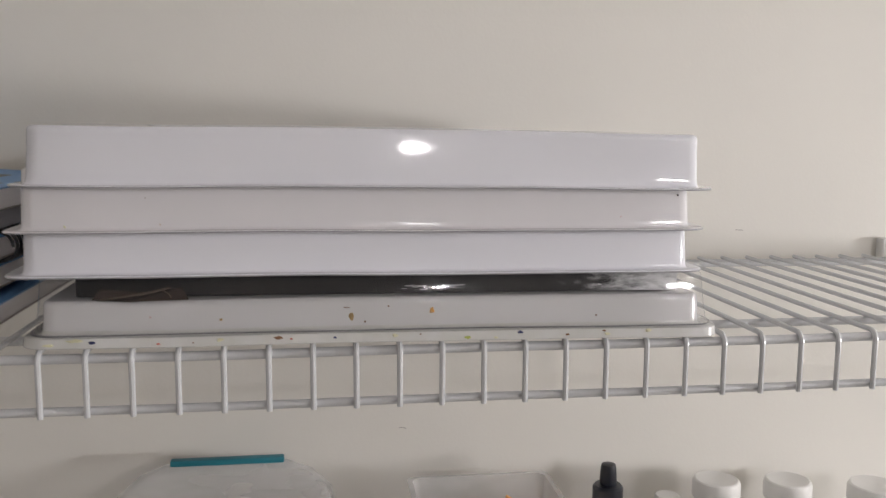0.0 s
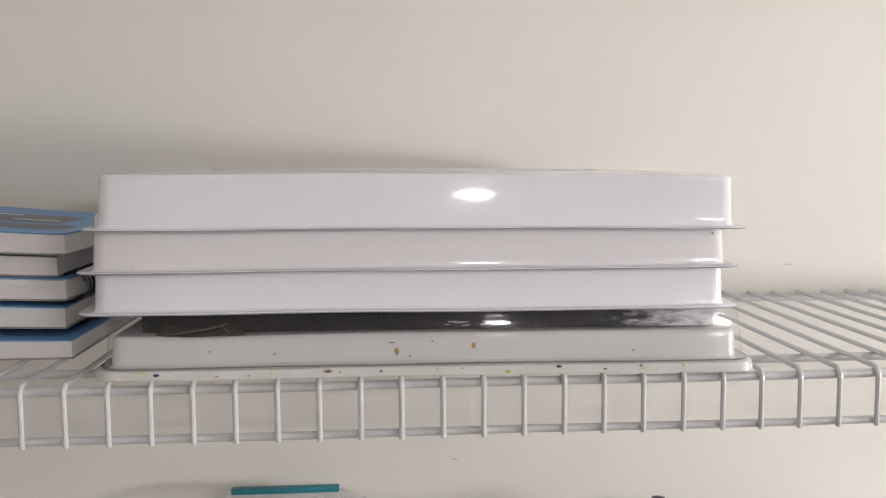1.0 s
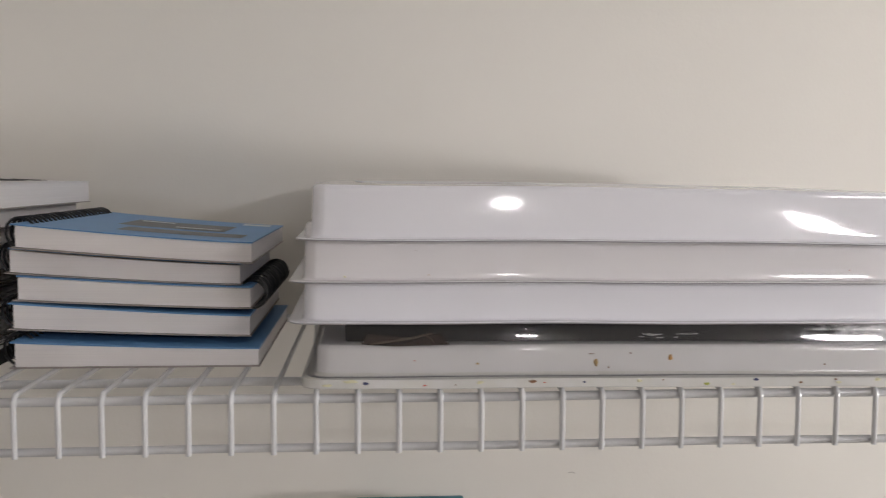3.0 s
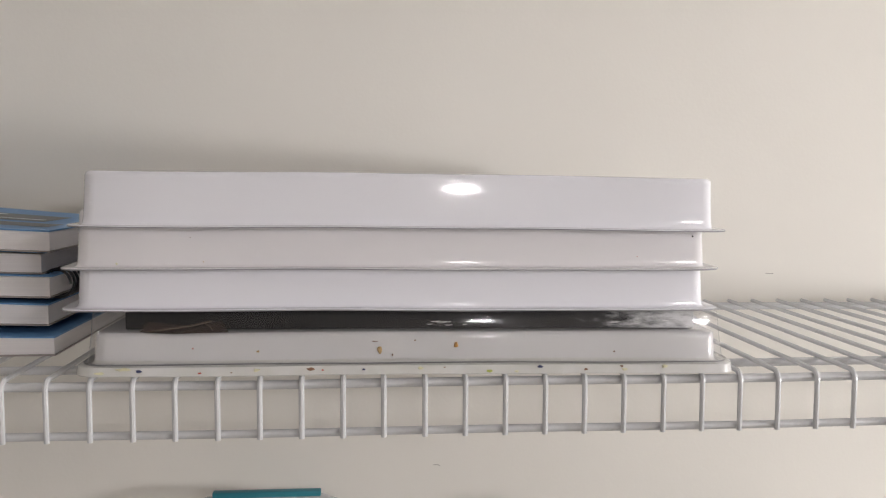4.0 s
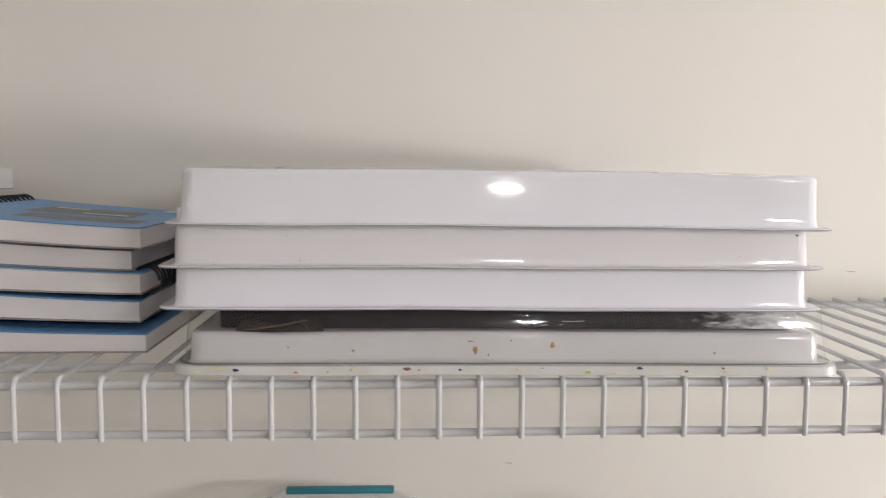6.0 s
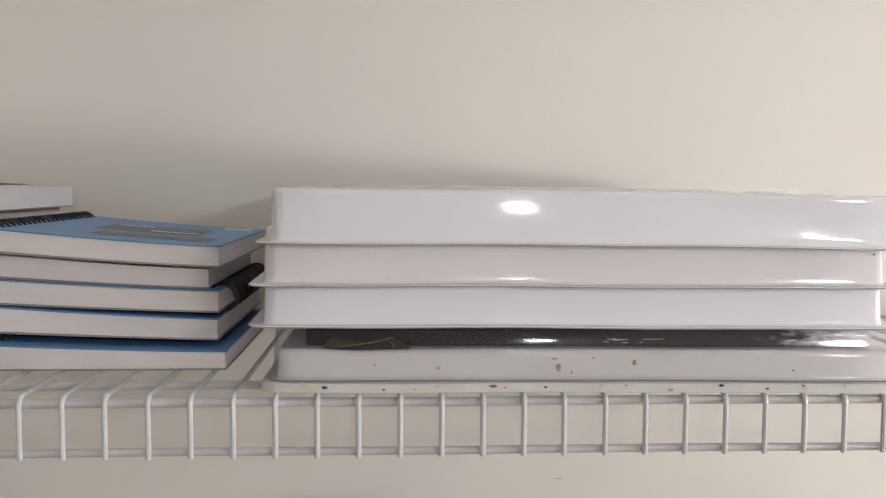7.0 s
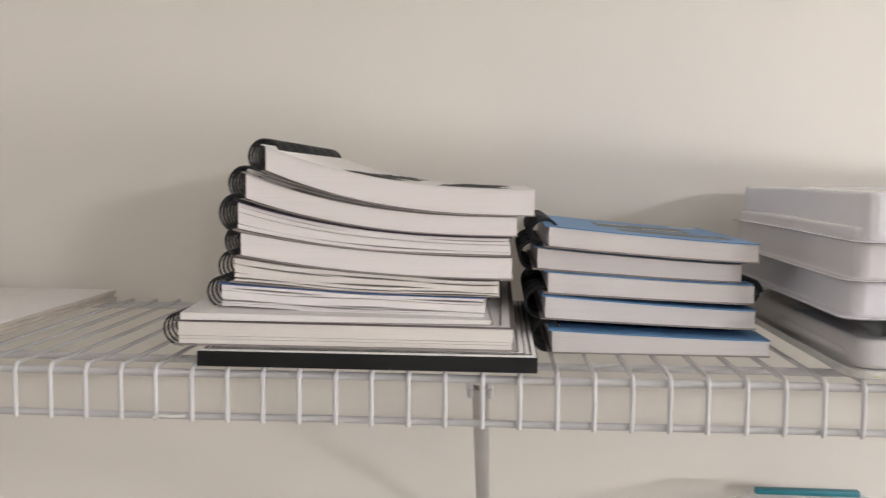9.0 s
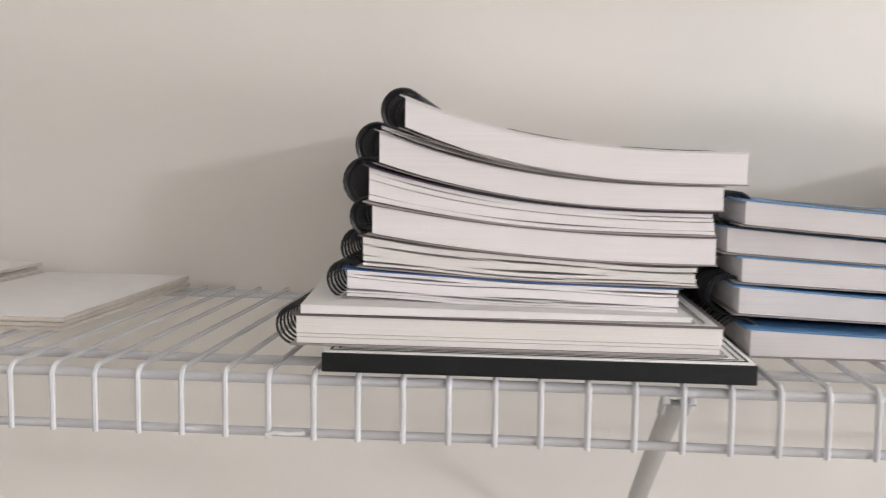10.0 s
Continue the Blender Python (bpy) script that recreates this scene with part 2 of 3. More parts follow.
def loft(rings, close_last=True, close_first=False):
    n = len(rings[0])
    verts = [v for r in rings for v in r]
    faces = []
    for i in range(len(rings) - 1):
        for k in range(n):
            k2 = (k + 1) % n
            faces.append([i * n + k, i * n + k2, (i + 1) * n + k2, (i + 1) * n + k])
    if close_last:
        faces.append([(len(rings) - 1) * n + k for k in range(n)])
    if close_first:
        faces.append(list(range(n))[::-1])
    return verts, faces


def lathe(profile, n=28, cx=0.0, cy=0.0):
    rings = [[Vector((cx + r * math.cos(2 * math.pi * k / n), cy + r * math.sin(2 * math.pi * k / n), z)) for k in range(n)] for r, z in profile]
    return loft(rings, True, True)


# ---- room ----
X0, X1, Y0, CEIL_Z = -3.0, 2.5, -5.6, 2.44
WIN_Y0, WIN_Y1, WIN_Z0, WIN_Z1 = -0.85, -0.40, 1.60, 1.88


def setting(name, shape, mat, label, category):
    ob = new(name, mesh_of(name, shape[0], shape[1], mat, False))
    return tagged(ob, label, category, kind="structure")


north = setting("wall_north", box(X0, X1, WALL_Y, WALL_Y + 0.1, 0, CEIL_Z), WALL, "plain warm white painted plaster wall behind the shelves", "wall")
setting("wall_south", box(X0, X1, Y0 - 0.1, Y0, 0, CEIL_Z), WALL, "plain warm white painted wall", "wall")
setting("wall_west", box(X0 - 0.1, X0, Y0 - 0.1, WALL_Y + 0.1, 0, CEIL_Z), WALL, "plain warm white painted wall", "wall")
setting("wall_east", join(box(X1, X1 + 0.1, Y0 - 0.1, WIN_Y0, 0, CEIL_Z), box(X1, X1 + 0.1, WIN_Y1, WALL_Y + 0.1, 0, CEIL_Z),
                          box(X1, X1 + 0.1, WIN_Y0, WIN_Y1, 0, WIN_Z0), box(X1, X1 + 0.1, WIN_Y0, WIN_Y1, WIN_Z1, CEIL_Z)), WALL, "plain warm white painted wall", "wall")
setting("floor", box(X0 - 0.1, X1 + 0.1, Y0 - 0.1, WALL_Y + 0.1, -0.1, 0), FLOOR, "plain brown floor of the storage room", "floor")
setting("ceiling", box(X0 - 0.1, X1 + 0.1, Y0 - 0.1, WALL_Y + 0.1, CEIL_Z, CEIL_Z + 0.1), CEIL, "plain white ceiling", "ceiling")


part("scuff", tube([(0.208, WALL_Y - 0.0001, DECK - 0.1690), (0.212, WALL_Y - 0.0001, DECK - 0.1685), (0.215, WALL_Y - 0.0001, DECK - 0.1699)], 0.00035, 5), GREY_CARD, north, "tiny grey scuff")
part("scuff", tube([(0.550, WALL_Y - 0.0001, DECK + 0.0250), (0.558, WALL_Y - 0.0001, DECK + 0.0247)], 0.0003, 5), GREY_CARD, north, "tiny grey scuff")


window = tagged(new("window_1"), "small white framed window in the side wall", "window", kind="structure")
for y0, y1, z0, z1 in ((WIN_Y0, WIN_Y0 + 0.04, WIN_Z0, WIN_Z1), (WIN_Y1 - 0.04, WIN_Y1, WIN_Z0, WIN_Z1), (WIN_Y0 + 0.04, WIN_Y1 - 0.04, WIN_Z0, WIN_Z0 + 0.04), (WIN_Y0 + 0.04, WIN_Y1 - 0.04, WIN_Z1 - 0.04, WIN_Z1)):
    part("window_frame", box(X1 + 0.03, X1 + 0.08, y0, y1, z0, z1, 0.003), JAR_WHITE, window)
part("pane", box(X1 + 0.053, X1 + 0.057, WIN_Y0 + 0.04, WIN_Y1 - 0.04, WIN_Z0 + 0.04, WIN_Z1 - 0.04), CLEAR, window).visible_shadow = False
day = bpy.data.lights.new("window_light", "AREA")
day.shape, day.size, day.size_y, day.energy, day.color = "RECTANGLE", WIN_Y1 - WIN_Y0 - 0.1, WIN_Z1 - WIN_Z0 - 0.1, WINDOW_POWER, (1.0, 0.985, 0.98)
new("window_light", day).matrix_basis = look((X1 + 0.02, (WIN_Y0 + WIN_Y1) / 2, (WIN_Z0 + WIN_Z1) / 2), (0, (WIN_Y0 + WIN_Y1) / 2 + 0.5, (WIN_Z0 + WIN_Z1) / 2 + 0.2))


def ceiling_lamp(x, y, w, d, drop):
    lamp = thing("ceiling_lamp", (x, y, CEIL_Z), "flush ceiling lamp with a white box diffuser", "lamp", "ceiling lamps")
    part("base", box(-w / 2 - 0.006, w / 2 + 0.006, -d / 2 - 0.006, d / 2 + 0.006, -0.024, -0.0005, 0.003), JAR_WHITE, lamp)
    part("diffuser", box(-w / 2, w / 2, -d / 2, d / 2, -0.0245 - drop, -0.0245, 0.006), LAMP_GLASS, lamp, "glowing white diffuser")
    return lamp


ceiling_lamp(0.54, -2.40, 0.075, 0.06, 0.036)
ceiling_lamp(1.66, -2.30, 0.26, 0.18, 0.055)
# Unseen third lamp, added as fill for the left-facing sides.
ceiling_lamp(-1.80, -1.50, 0.085, 0.06, 0.040)


# ---- wire shelf ----
WIRE_R, RAIL_R = 0.00175, 0.0029


def wire_path():
    pts = [(0, 0.326, -WIRE_R)]
    pts += [(0, 0.2, -WIRE_R), (0, 0.1, -WIRE_R), (0, 0.03, -WIRE_R)]
    for k in range(7):
        a = radians(90 * k / 6)
        pts.append((0, 0.0077 - 0.006 * math.sin(a), -WIRE_R - 0.006 + 0.006 * math.cos(a)))
    pts += [(0, 0.0017, -0.025), (0, 0.0017, -0.0395)]
    return pts


def wire_shelf(z, first, last, label):
    shelf = thing("wire_shelf", (0, 0, z), label, "shelf", kind="")
    x0, x1 = first * PITCH - 0.01, last * PITCH + 0.01
    rails = (("front_rail", 0.0066, -0.0064, RAIL_R), ("lip_rail", 0.0062, -0.0370, 0.0026), ("deck_rail", 0.052, -2 * WIRE_R - RAIL_R + 0.0003, RAIL_R),
             ("back_rail", 0.306, -2 * WIRE_R - 0.0022, 0.0024), ("back_rail", 0.323, -2 * WIRE_R - 0.0022, 0.0024))
    for name, y, h, r in rails:
        n = 24
        pts = [(x0 + (x1 - x0) * k / n, y, h + 0.0003 * math.sin(k * 1.7)) for k in range(n + 1)]
        part(name, tube(pts, r, 12), COATED, shelf)
    me = mesh_of("wire", *tube(wire_path(), WIRE_R, 8), COATED)
    for i in range(first, last + 1):
        ob = new("wire", me)
        ob.parent = shelf
        ob.location = (i * PITCH + random.uniform(-0.0003, 0.0003), 0, 0)
        ob.rotation_euler = (0, 0, random.uniform(-0.002, 0.002))
    return shelf


wire_shelf(DECK, -40, 34, "white vinyl-coated wire shelf on the wall, holding trays and books")
wire_shelf(DECK - 0.302, -40, 34, "white vinyl-coated wire shelf below, holding jars and boxes")


def shelf_brace(x, z):
    brace = thing("shelf_brace", (x, WALL_Y, z - 0.26), "slanting white steel brace from wall to shelf front", "brace")
    a, b = Vector((0, -0.004, 0.0)), Vector((0, -0.315, 0.247))
    d = (b - a).normalized()
    n = Vector((0, d.z, -d.y))
    verts, faces = [], []
    m = 10
    for k in range(m + 1):
        p = a + (b - a) * k / m
        for sx, sn in ((-0.006, 0.0), (-0.006, -0.004), (0.0, -0.0055), (0.006, -0.004), (0.006, 0.0), (0.0, -0.0015)):
            verts.append(p + Vector((sx, 0, 0)) + n * sn)
    for k in range(m):
        for j in range(6):
            j2 = (j + 1) % 6
            faces.append([k * 6 + j, k * 6 + j2, (k + 1) * 6 + j2, (k + 1) * 6 + j])
    faces += [list(range(6)), [m * 6 + j for j in range(6)]]
    part("strut", (verts, faces), BRACE, brace)
    part("foot_plate", box(-0.009, 0.009, -0.003, 0.0, -0.02, 0.022, 0.001), BRACE, brace)
    part("hook", tube([(0.007, -0.313, 0.238), (0.007, -0.321, 0.246), (0.007, -0.328, 0.252), (0.007, -0.331, 0.247)], 0.0022), COATED, brace)
    part("hook", tube([(-0.007, -0.313, 0.238), (-0.007, -0.321, 0.246), (-0.007, -0.328, 0.252), (-0.007, -0.331, 0.247)], 0.0022), COATED, brace)
    part("screw", lathe([(0.0, -0.0006), (0.003, -0.0006), (0.003, 0.0008), (0.001, 0.0014)], 12), BRACE, brace).matrix_basis = pose(0, -0.003, 0.012, 90)
    return brace


shelf_brace(-0.281, DECK)


tag = thing("shelf_tag", (-0.498, 0.0, DECK - 0.0365), "small white plastic sliver on the shelf lip", "tag")
part("strip", tube([(-0.011, 0.0, -0.001), (-0.006, -0.0015, 0.0012), (0.002, -0.0015, 0.0006), (0.011, -0.0005, 0.0010)], 0.0011, 8), SHEET, tag)


def wall_clip(x):
    clip = thing("wall_clip", (x, WALL_Y, DECK), "small white plastic clip holding the shelf back to the wall", "clip")
    part("body", box(-0.006, 0.006, -0.013, 0.0, -0.012, 0.016, 0.002), JAR_WHITE, clip)
    part("screw", lathe([(0.0, -0.0006), (0.003, -0.0006), (0.003, 0.0006), (0.001, 0.0012)], 12), BRACE, clip).matrix_basis = pose(0, -0.0132, 0.009, 90)


wall_clip(0.711)


# ---- trays ----
def tray_shell(x0, x1, y0, y1, h, flange, draft, seed, dish=0.0, wave=0.00035, corner=0.0085, side=0.0090, lip=0.0011, dents=(), bell=0.0, splay=1.0):
    """An upturned tray: flange below, raked front and back, nearly upright ends, rounded top edge, and a shallow panel in the top."""
    rnd = random.Random(seed)
    ph = [rnd.uniform(0, 6) for _ in range(4)]

    def sag(x, y):
        return wave * (math.sin(x * 17 + ph[0]) + 0.6 * math.sin(x * 41 + ph[1]) + 0.7 * math.sin(y * 23 + ph[2]))

    def ring(ix, iy, z, r):
        pts = rounded_ring(x0 + ix, x1 - ix, y0 + iy, y1 - iy, max(r, 0.003), lambda x, y: z + sag(x, y))
        for p in pts:
            if p.y < (y0 + y1) / 2:
                p.y += z * sum(depth * math.exp(-((p.x - at) / 0.05) ** 2) for at, depth in dents)
        return pts

    def flare(u):
        return 0.0005 * splay * max(0.0, 1 - u / 0.0056) ** 2

    def belly(u):
        return flare(u) + bell * max(0.0, 1 - u / 0.03) ** 2

    t, w = 0.0011, 0.25 * draft
    foot, bend = lip + 0.00124, 0.0018 * math.sin(radians(72))
    rings = [ring(side + t, flange + t, -0.0002, corner), ring(0.0004, 0.0004, -0.0002, corner + 0.004), ring(0, 0, 0.0004, corner + 0.004),
             ring(0.12 * lip, 0.12 * lip, lip - 0.0004, corner + 0.004), ring(0.0004 + 0.12 * lip, 0.0004 + 0.12 * lip, lip, corner + 0.004),
             ring(side + w * foot - flare(foot - lip) - bend, flange + draft * foot - belly(foot - lip) - bend, lip, corner)]
    for k in range(1, 5):
        a = radians(72 * k / 4)
        turn_in = 0.0018 * math.sin(a) - bend
        rings.append(ring(side + w * foot + turn_in - flare(foot - lip), flange + draft * foot + turn_in - belly(foot - lip), lip + 0.0018 * (1 - math.cos(a)), corner))
    e = 0.0026
    for up in (0.0022, 0.0031, 0.0040, 0.0049, 0.0060, 0.0095):
        rings.append(ring(side + w * (lip + up) - flare(up), flange + draft * (lip + up) - belly(up), lip + up, corner))
    tx, ty = side + w * h, flange + draft * h
    for q in (0.25, 0.5, 0.75):
        z = (lip + 0.0095) * (1 - q) + (h - e - 0.0015) * q
        rings.append(ring(side + w * z - flare(z - lip), flange + draft * z - belly(z - lip), z, corner))
    rings.append(ring(tx - w * (e + 0.0015), ty - draft * (e + 0.0015), h - e - 0.0015, corner))
    rings.append(ring(tx - w * e, ty - draft * e, h - e, corner))
    for k in range(1, 5):
        a = radians(90 * k / 4)
        rings.append(ring(tx + e * (1 - math.cos(a)), ty + e * (1 - math.cos(a)), h - e + e * math.sin(a), corner))
    for inset, z, c in ((0.022, h, 1), (0.028, h - dish, 1), (0.05, h - dish, 0.8), (0.1, h - dish - 0.0006, 0.5)):
        rings.append(ring(tx + inset, ty + inset, z, corner * c))
    edge, rim, body, panel = loft(rings[1:4], False), join(loft(rings[:2], False), loft(rings[3:11], False)), loft(rings[10:24], False), loft(rings[23:], True)
    inner = loft([ring(side + t, flange + t, -0.0002, corner), ring(tx + t, ty + t, h - 0.0035, corner), ring(tx + 0.03, ty + 0.03, h - dish - 0.0015, corner)], True, False)
    return edge, rim, body, panel, inner


def white_tray(x0, x1, y0, y1, base, h, seed, tilt, turn, label):
    cx = (x0 + x1) / 2
    tray = thing("plastic_tray", (cx, y0, base), label, "tray", "stacked trays", turn=turn)
    tray.rotation_euler[0] = radians(0.3)
    tray.rotation_euler[1] = radians(tilt)
    edge, rim, body, panel, inner = tray_shell(x0 - cx, x1 - cx, 0, y1 - y0, h, 0.0065, 0.086 if seed == 13 else 0.096, seed, dish=0.0015, wave=0.0004 if seed == 13 else 0.00035,
                                               dents=((0.09, 0.004), (-0.09, 0.004), (0.19, -0.08)) if seed == 13 else (), bell=0.0016 if seed == 13 else 0.0)
    plastic = TRAY_DULL if seed == 12 else TRAY
    part("rim", rim, plastic, tray)
    part("cut_edge", edge, RIM_GAP_SHADE, tray, "thin rim edge, greyed as the shadow line of the gap below")
    part("wall", join(body, inner), plastic, tray)
    part("base_panel", panel, plastic, tray)
    return tray


# the soiled white tray at the bottom and its clear cover
low = thing("palette_tray", (0.171, -0.001, DECK), "shallow white plastic tray spotted with dried paint, upside down", "tray", "stacked trays")
low.rotation_euler[1] = radians(0.35)
edge, rim, body, panel, inner = tray_shell(-0.206, 0.207, 0, 0.303, 0.0245, 0.010, 0.10, 3, dish=0.001, wave=0.0003, corner=0.009, side=0.009, lip=0.0056)
part("rim", join(rim, edge), RIM_OLD, low, "paint-spotted rim")
part("wall", join(body, inner), TRAY_OLD, low)
part("base_panel", panel, TRAY_OLD, low)


def paint_spot(x, y, z, rx, rz, colour, upright, seed):
    rnd = random.Random(seed)
    n = 12
    rim = [(math.cos(2 * math.pi * k / n) * rx * rnd.uniform(0.65, 1.25), math.sin(2 * math.pi * k / n) * rz * rnd.uniform(0.65, 1.25)) for k in range(n)]
    lift = 0.0006
    if upright:
        verts = [Vector((x + a, y + 0.0004 + 0.1 * b, z + b)) for a, b in rim] + [Vector((x + a * 0.6, y - lift + 0.1 * b, z + b * 0.6)) for a, b in rim]
    else:
        verts = [Vector((x + a, y + b, z - 0.0003)) for a, b in rim] + [Vector((x + a * 0.6, y + b * 0.6, z + lift)) for a, b in rim]
    faces = [[k, (k + 1) % n, n + (k + 1) % n, n + k] for k in range(n)] + [[n + k for k in range(n)]]
    part("paint_spot", (verts, faces), PAINTS[colour], low, colour + " dried paint spot")


SPOTS = [(0.005, "navy", 0.0026), (-0.004, "yellow", 0.006), (0.041, "red", 0.0018), (0.108, "brown", 0.0035), (0.140, "navy", 0.0018), (0.218, "green", 0.0030),
         (0.250, "navy", 0.0024), (0.279, "brown", 0.0022), (0.304, "yellow", 0.0035), (0.302, "brown", 0.0016), (-0.018, "yellow", 0.0045), (0.075, "yellow", 0.0030),
         (0.175, "yellow", 0.0026), (0.235, "yellow", 0.0022), (0.33, "yellow", 0.003), (0.115, "red", 0.0013), (0.06, "brown", 0.0011), (0.19, "brown", 0.0009)]
for k, (x, colour, r) in enumerate(SPOTS):
    paint_spot(x - 0.171, 0.0003, 0.0033 + 0.0014 * math.sin(k * 2.3), r * 0.8, min(r * 0.4, 0.0011), colour, True, k)
for k, (x, h, colour, rx, rz) in enumerate([(0.198, 0.0165, "orange", 0.0018, 0.0024), (0.150, 0.0135, "ochre", 0.0018, 0.0028), (0.0745, 0.013, "ochre", 0.0012, 0.0009),
                                             (0.172, 0.0195, "brown", 0.0008, 0.0006), (0.147, 0.019, "brown", 0.0022, 0.0004), (0.035, 0.015, "red", 0.0007, 0.0006),
                                             (0.300, 0.012, "brown", 0.0008, 0.0005), (0.158, 0.0105, "brown", 0.0006, 0.001)]):
    paint_spot(x - 0.171, 0.0098 + 0.1 * h, h, rx, rz, colour, True, 40 + k)

plate = thing("dark_board", (0.168, 0.021, DECK + 0.0251), "dark board lying inside the clear cover on the lowest tray", "board")
plate.rotation_euler[1] = radians(0.35)
part("slab", box(-0.176, 0.188, 0, 0.26, 0, 0.0128, 0.0008), BOARD, plate)

# Glints modelled as thin pale tubes on the dark slab.
marks = random.Random(19)
for k in range(12):
    x, z, half = marks.gauss(0.030, 0.010) if k < 9 else marks.uniform(0.13, 0.175), marks.uniform(0.002, 0.0055), marks.uniform(0.001, 0.0055)
    part("scratch", tube([(x - half, -0.0001, z), (x, -0.0001, z + marks.uniform(-0.0003, 0.0004)), (x + half, -0.0001, z + marks.uniform(-0.0002, 0.0007))], 0.00016, 5), SHEET, plate, "pale line standing in for a glint")

scrap = thing("brown_paper_scrap", (0.012, 0.0085, DECK + 0.0252), "crumpled brown paper scrap under the clear cover", "paper scrap")
part("paper", ([Vector(v) for v in ((-0.010, 0.006, 0.0), (0.012, -0.001, 0.0003), (0.045, 0.002, 0.0005), (0.04, 0.010, 0.0065), (0.02, 0.011, 0.0035), (-0.006, 0.011, 0.006))],
               [[0, 1, 4, 5], [1, 2, 3, 4]]), SCRAP, scrap, smooth=False)
part("crease", tube([(-0.004, 0.003, 0.0012), (0.010, 0.001, 0.0032), (0.022, 0.003, 0.0046), (0.034, 0.006, 0.0070)], 0.0006, 6), CREASE, scrap, "tan paper crease")
part("crease", tube([(0.030, 0.004, 0.0062), (0.034, 0.002, 0.0040), (0.035, 0.003, 0.0015)], 0.0004, 6), CREASE, scrap, "tan paper crease")

cover = thing("clear_cover", (0.171, -0.0035, DECK + 0.0063), "clear plastic cover over the lowest tray, scuffed and glossy", "cover", "stacked trays")
cover.rotation_euler[1] = radians(0.35)
edge, rim, body, panel, inner = tray_shell(-0.203, 0.2045, 0.006, 0.303, 0.0322, 0.0035, 0.150, 8, dish=0.0, wave=0.0003, corner=0.009, side=0.004, splay=0.3, bell=0.0035)
part("rim", rim, CLEAR, cover)
part("cut_edge", edge, CLEAR_EDGE, cover, "dark cut edge of the clear rim")
part("wall", body, CLEAR, cover)
part("base_panel", panel, CLEAR, cover)

white_tray(-0.042, 0.3685, 0.001, 0.303, DECK + 0.0398, 0.0365, 11, 0.35, 0.7, "glossy white plastic tray upside down in a nested stack")
middle_tray = white_tray(-0.0415, 0.3685, 0.000, 0.302, DECK + 0.0652, 0.0360, 12, 0.25, 0.8, "glossy white plastic tray upside down, nested in the stack")
white_tray(-0.037, 0.3725, -0.001, 0.302, DECK + 0.0905, 0.0335, 13, 0.45, 0.9, "glossy white plastic tray upside down on top of the stack")


def speck(tray, x, z, r, mat, label, seed):
    """A small stain stuck to the front wall of a tray."""
    rnd = random.Random(seed)
    n, y = 9, 0.0065 + 0.096 * z
    rim = [(math.cos(2 * math.pi * k / n) * r * rnd.uniform(0.7, 1.3), math.sin(2 * math.pi * k / n) * r * rnd.uniform(0.6, 1.2)) for k in range(n)]
    verts = [Vector((x + a, y + 0.0006, z + b)) for a, b in rim] + [Vector((x + 0.5 * a, y - 0.0005, z + 0.5 * b)) for a, b in rim]
    part("stain", (verts, [[k, (k + 1) % n, n + (k + 1) % n, n + k] for k in range(n)] + [[n + k for k in range(n)]]), mat, tray, label)


speck(middle_tray, 0.1865, 0.0205, 0.0009, INK, "tiny black stain", 1)
speck(middle_tray, -0.128, 0.0190, 0.0005, GREY_CARD, "tiny grey stain", 2)
speck(middle_tray, -0.120, 0.0042, 0.0006, PAINTS["ochre"], "tiny ochre stain", 3)
speck(middle_tray, -0.171, 0.0030, 0.0011, PAINTS["yellow"], "pale yellow stain", 4)
speck(middle_tray, 0.150, 0.0075, 0.0004, PAINTS["red"], "tiny red stain", 5)


# ---- books ----
def bowed(x0, x1, y0, y1, low_l, high_l, low_r, high_r, power, n=18, ripple=0.0, seed=0):
    """A slab whose lower and upper faces fall from left to right along a curve."""
    rnd = random.Random(seed)
    ph = rnd.uniform(0, 6)
    verts, faces = [], []
    for k in range(n + 1):
        s = k / n
        f = (1 - s) ** power
        w = ripple * math.sin(s * 9 + ph)
        lo, hi = low_r + (low_l - low_r) * f + w, high_r + (high_l - high_r) * f + w
        x = x0 + (x1 - x0) * s
        verts += [Vector((x, y0, lo)), Vector((x, y1, lo)), Vector((x, y1, hi)), Vector((x, y0, hi))]
    for k in range(n):
        a, b = 4 * k, 4 * k + 4
        for j in range(4):
            j2 = (j + 1) % 4
            faces.append([a + j, a + j2, b + j2, b + j])
    faces += [[0, 1, 2, 3], [4 * n, 4 * n + 1, 4 * n + 2, 4 * n + 3]]
    return verts, faces


def coil(x, y0, y1, z, rx, rz, turns, wire):
    n = turns * 20
    pts = []
    for k in range(n + 1):
        a = 2 * math.pi * k / 20
        pts.append((x + rx * math.cos(a), y0 + (y1 - y0) * k / n, z + rz * math.sin(a)))
    return tube(pts, wire, 5)


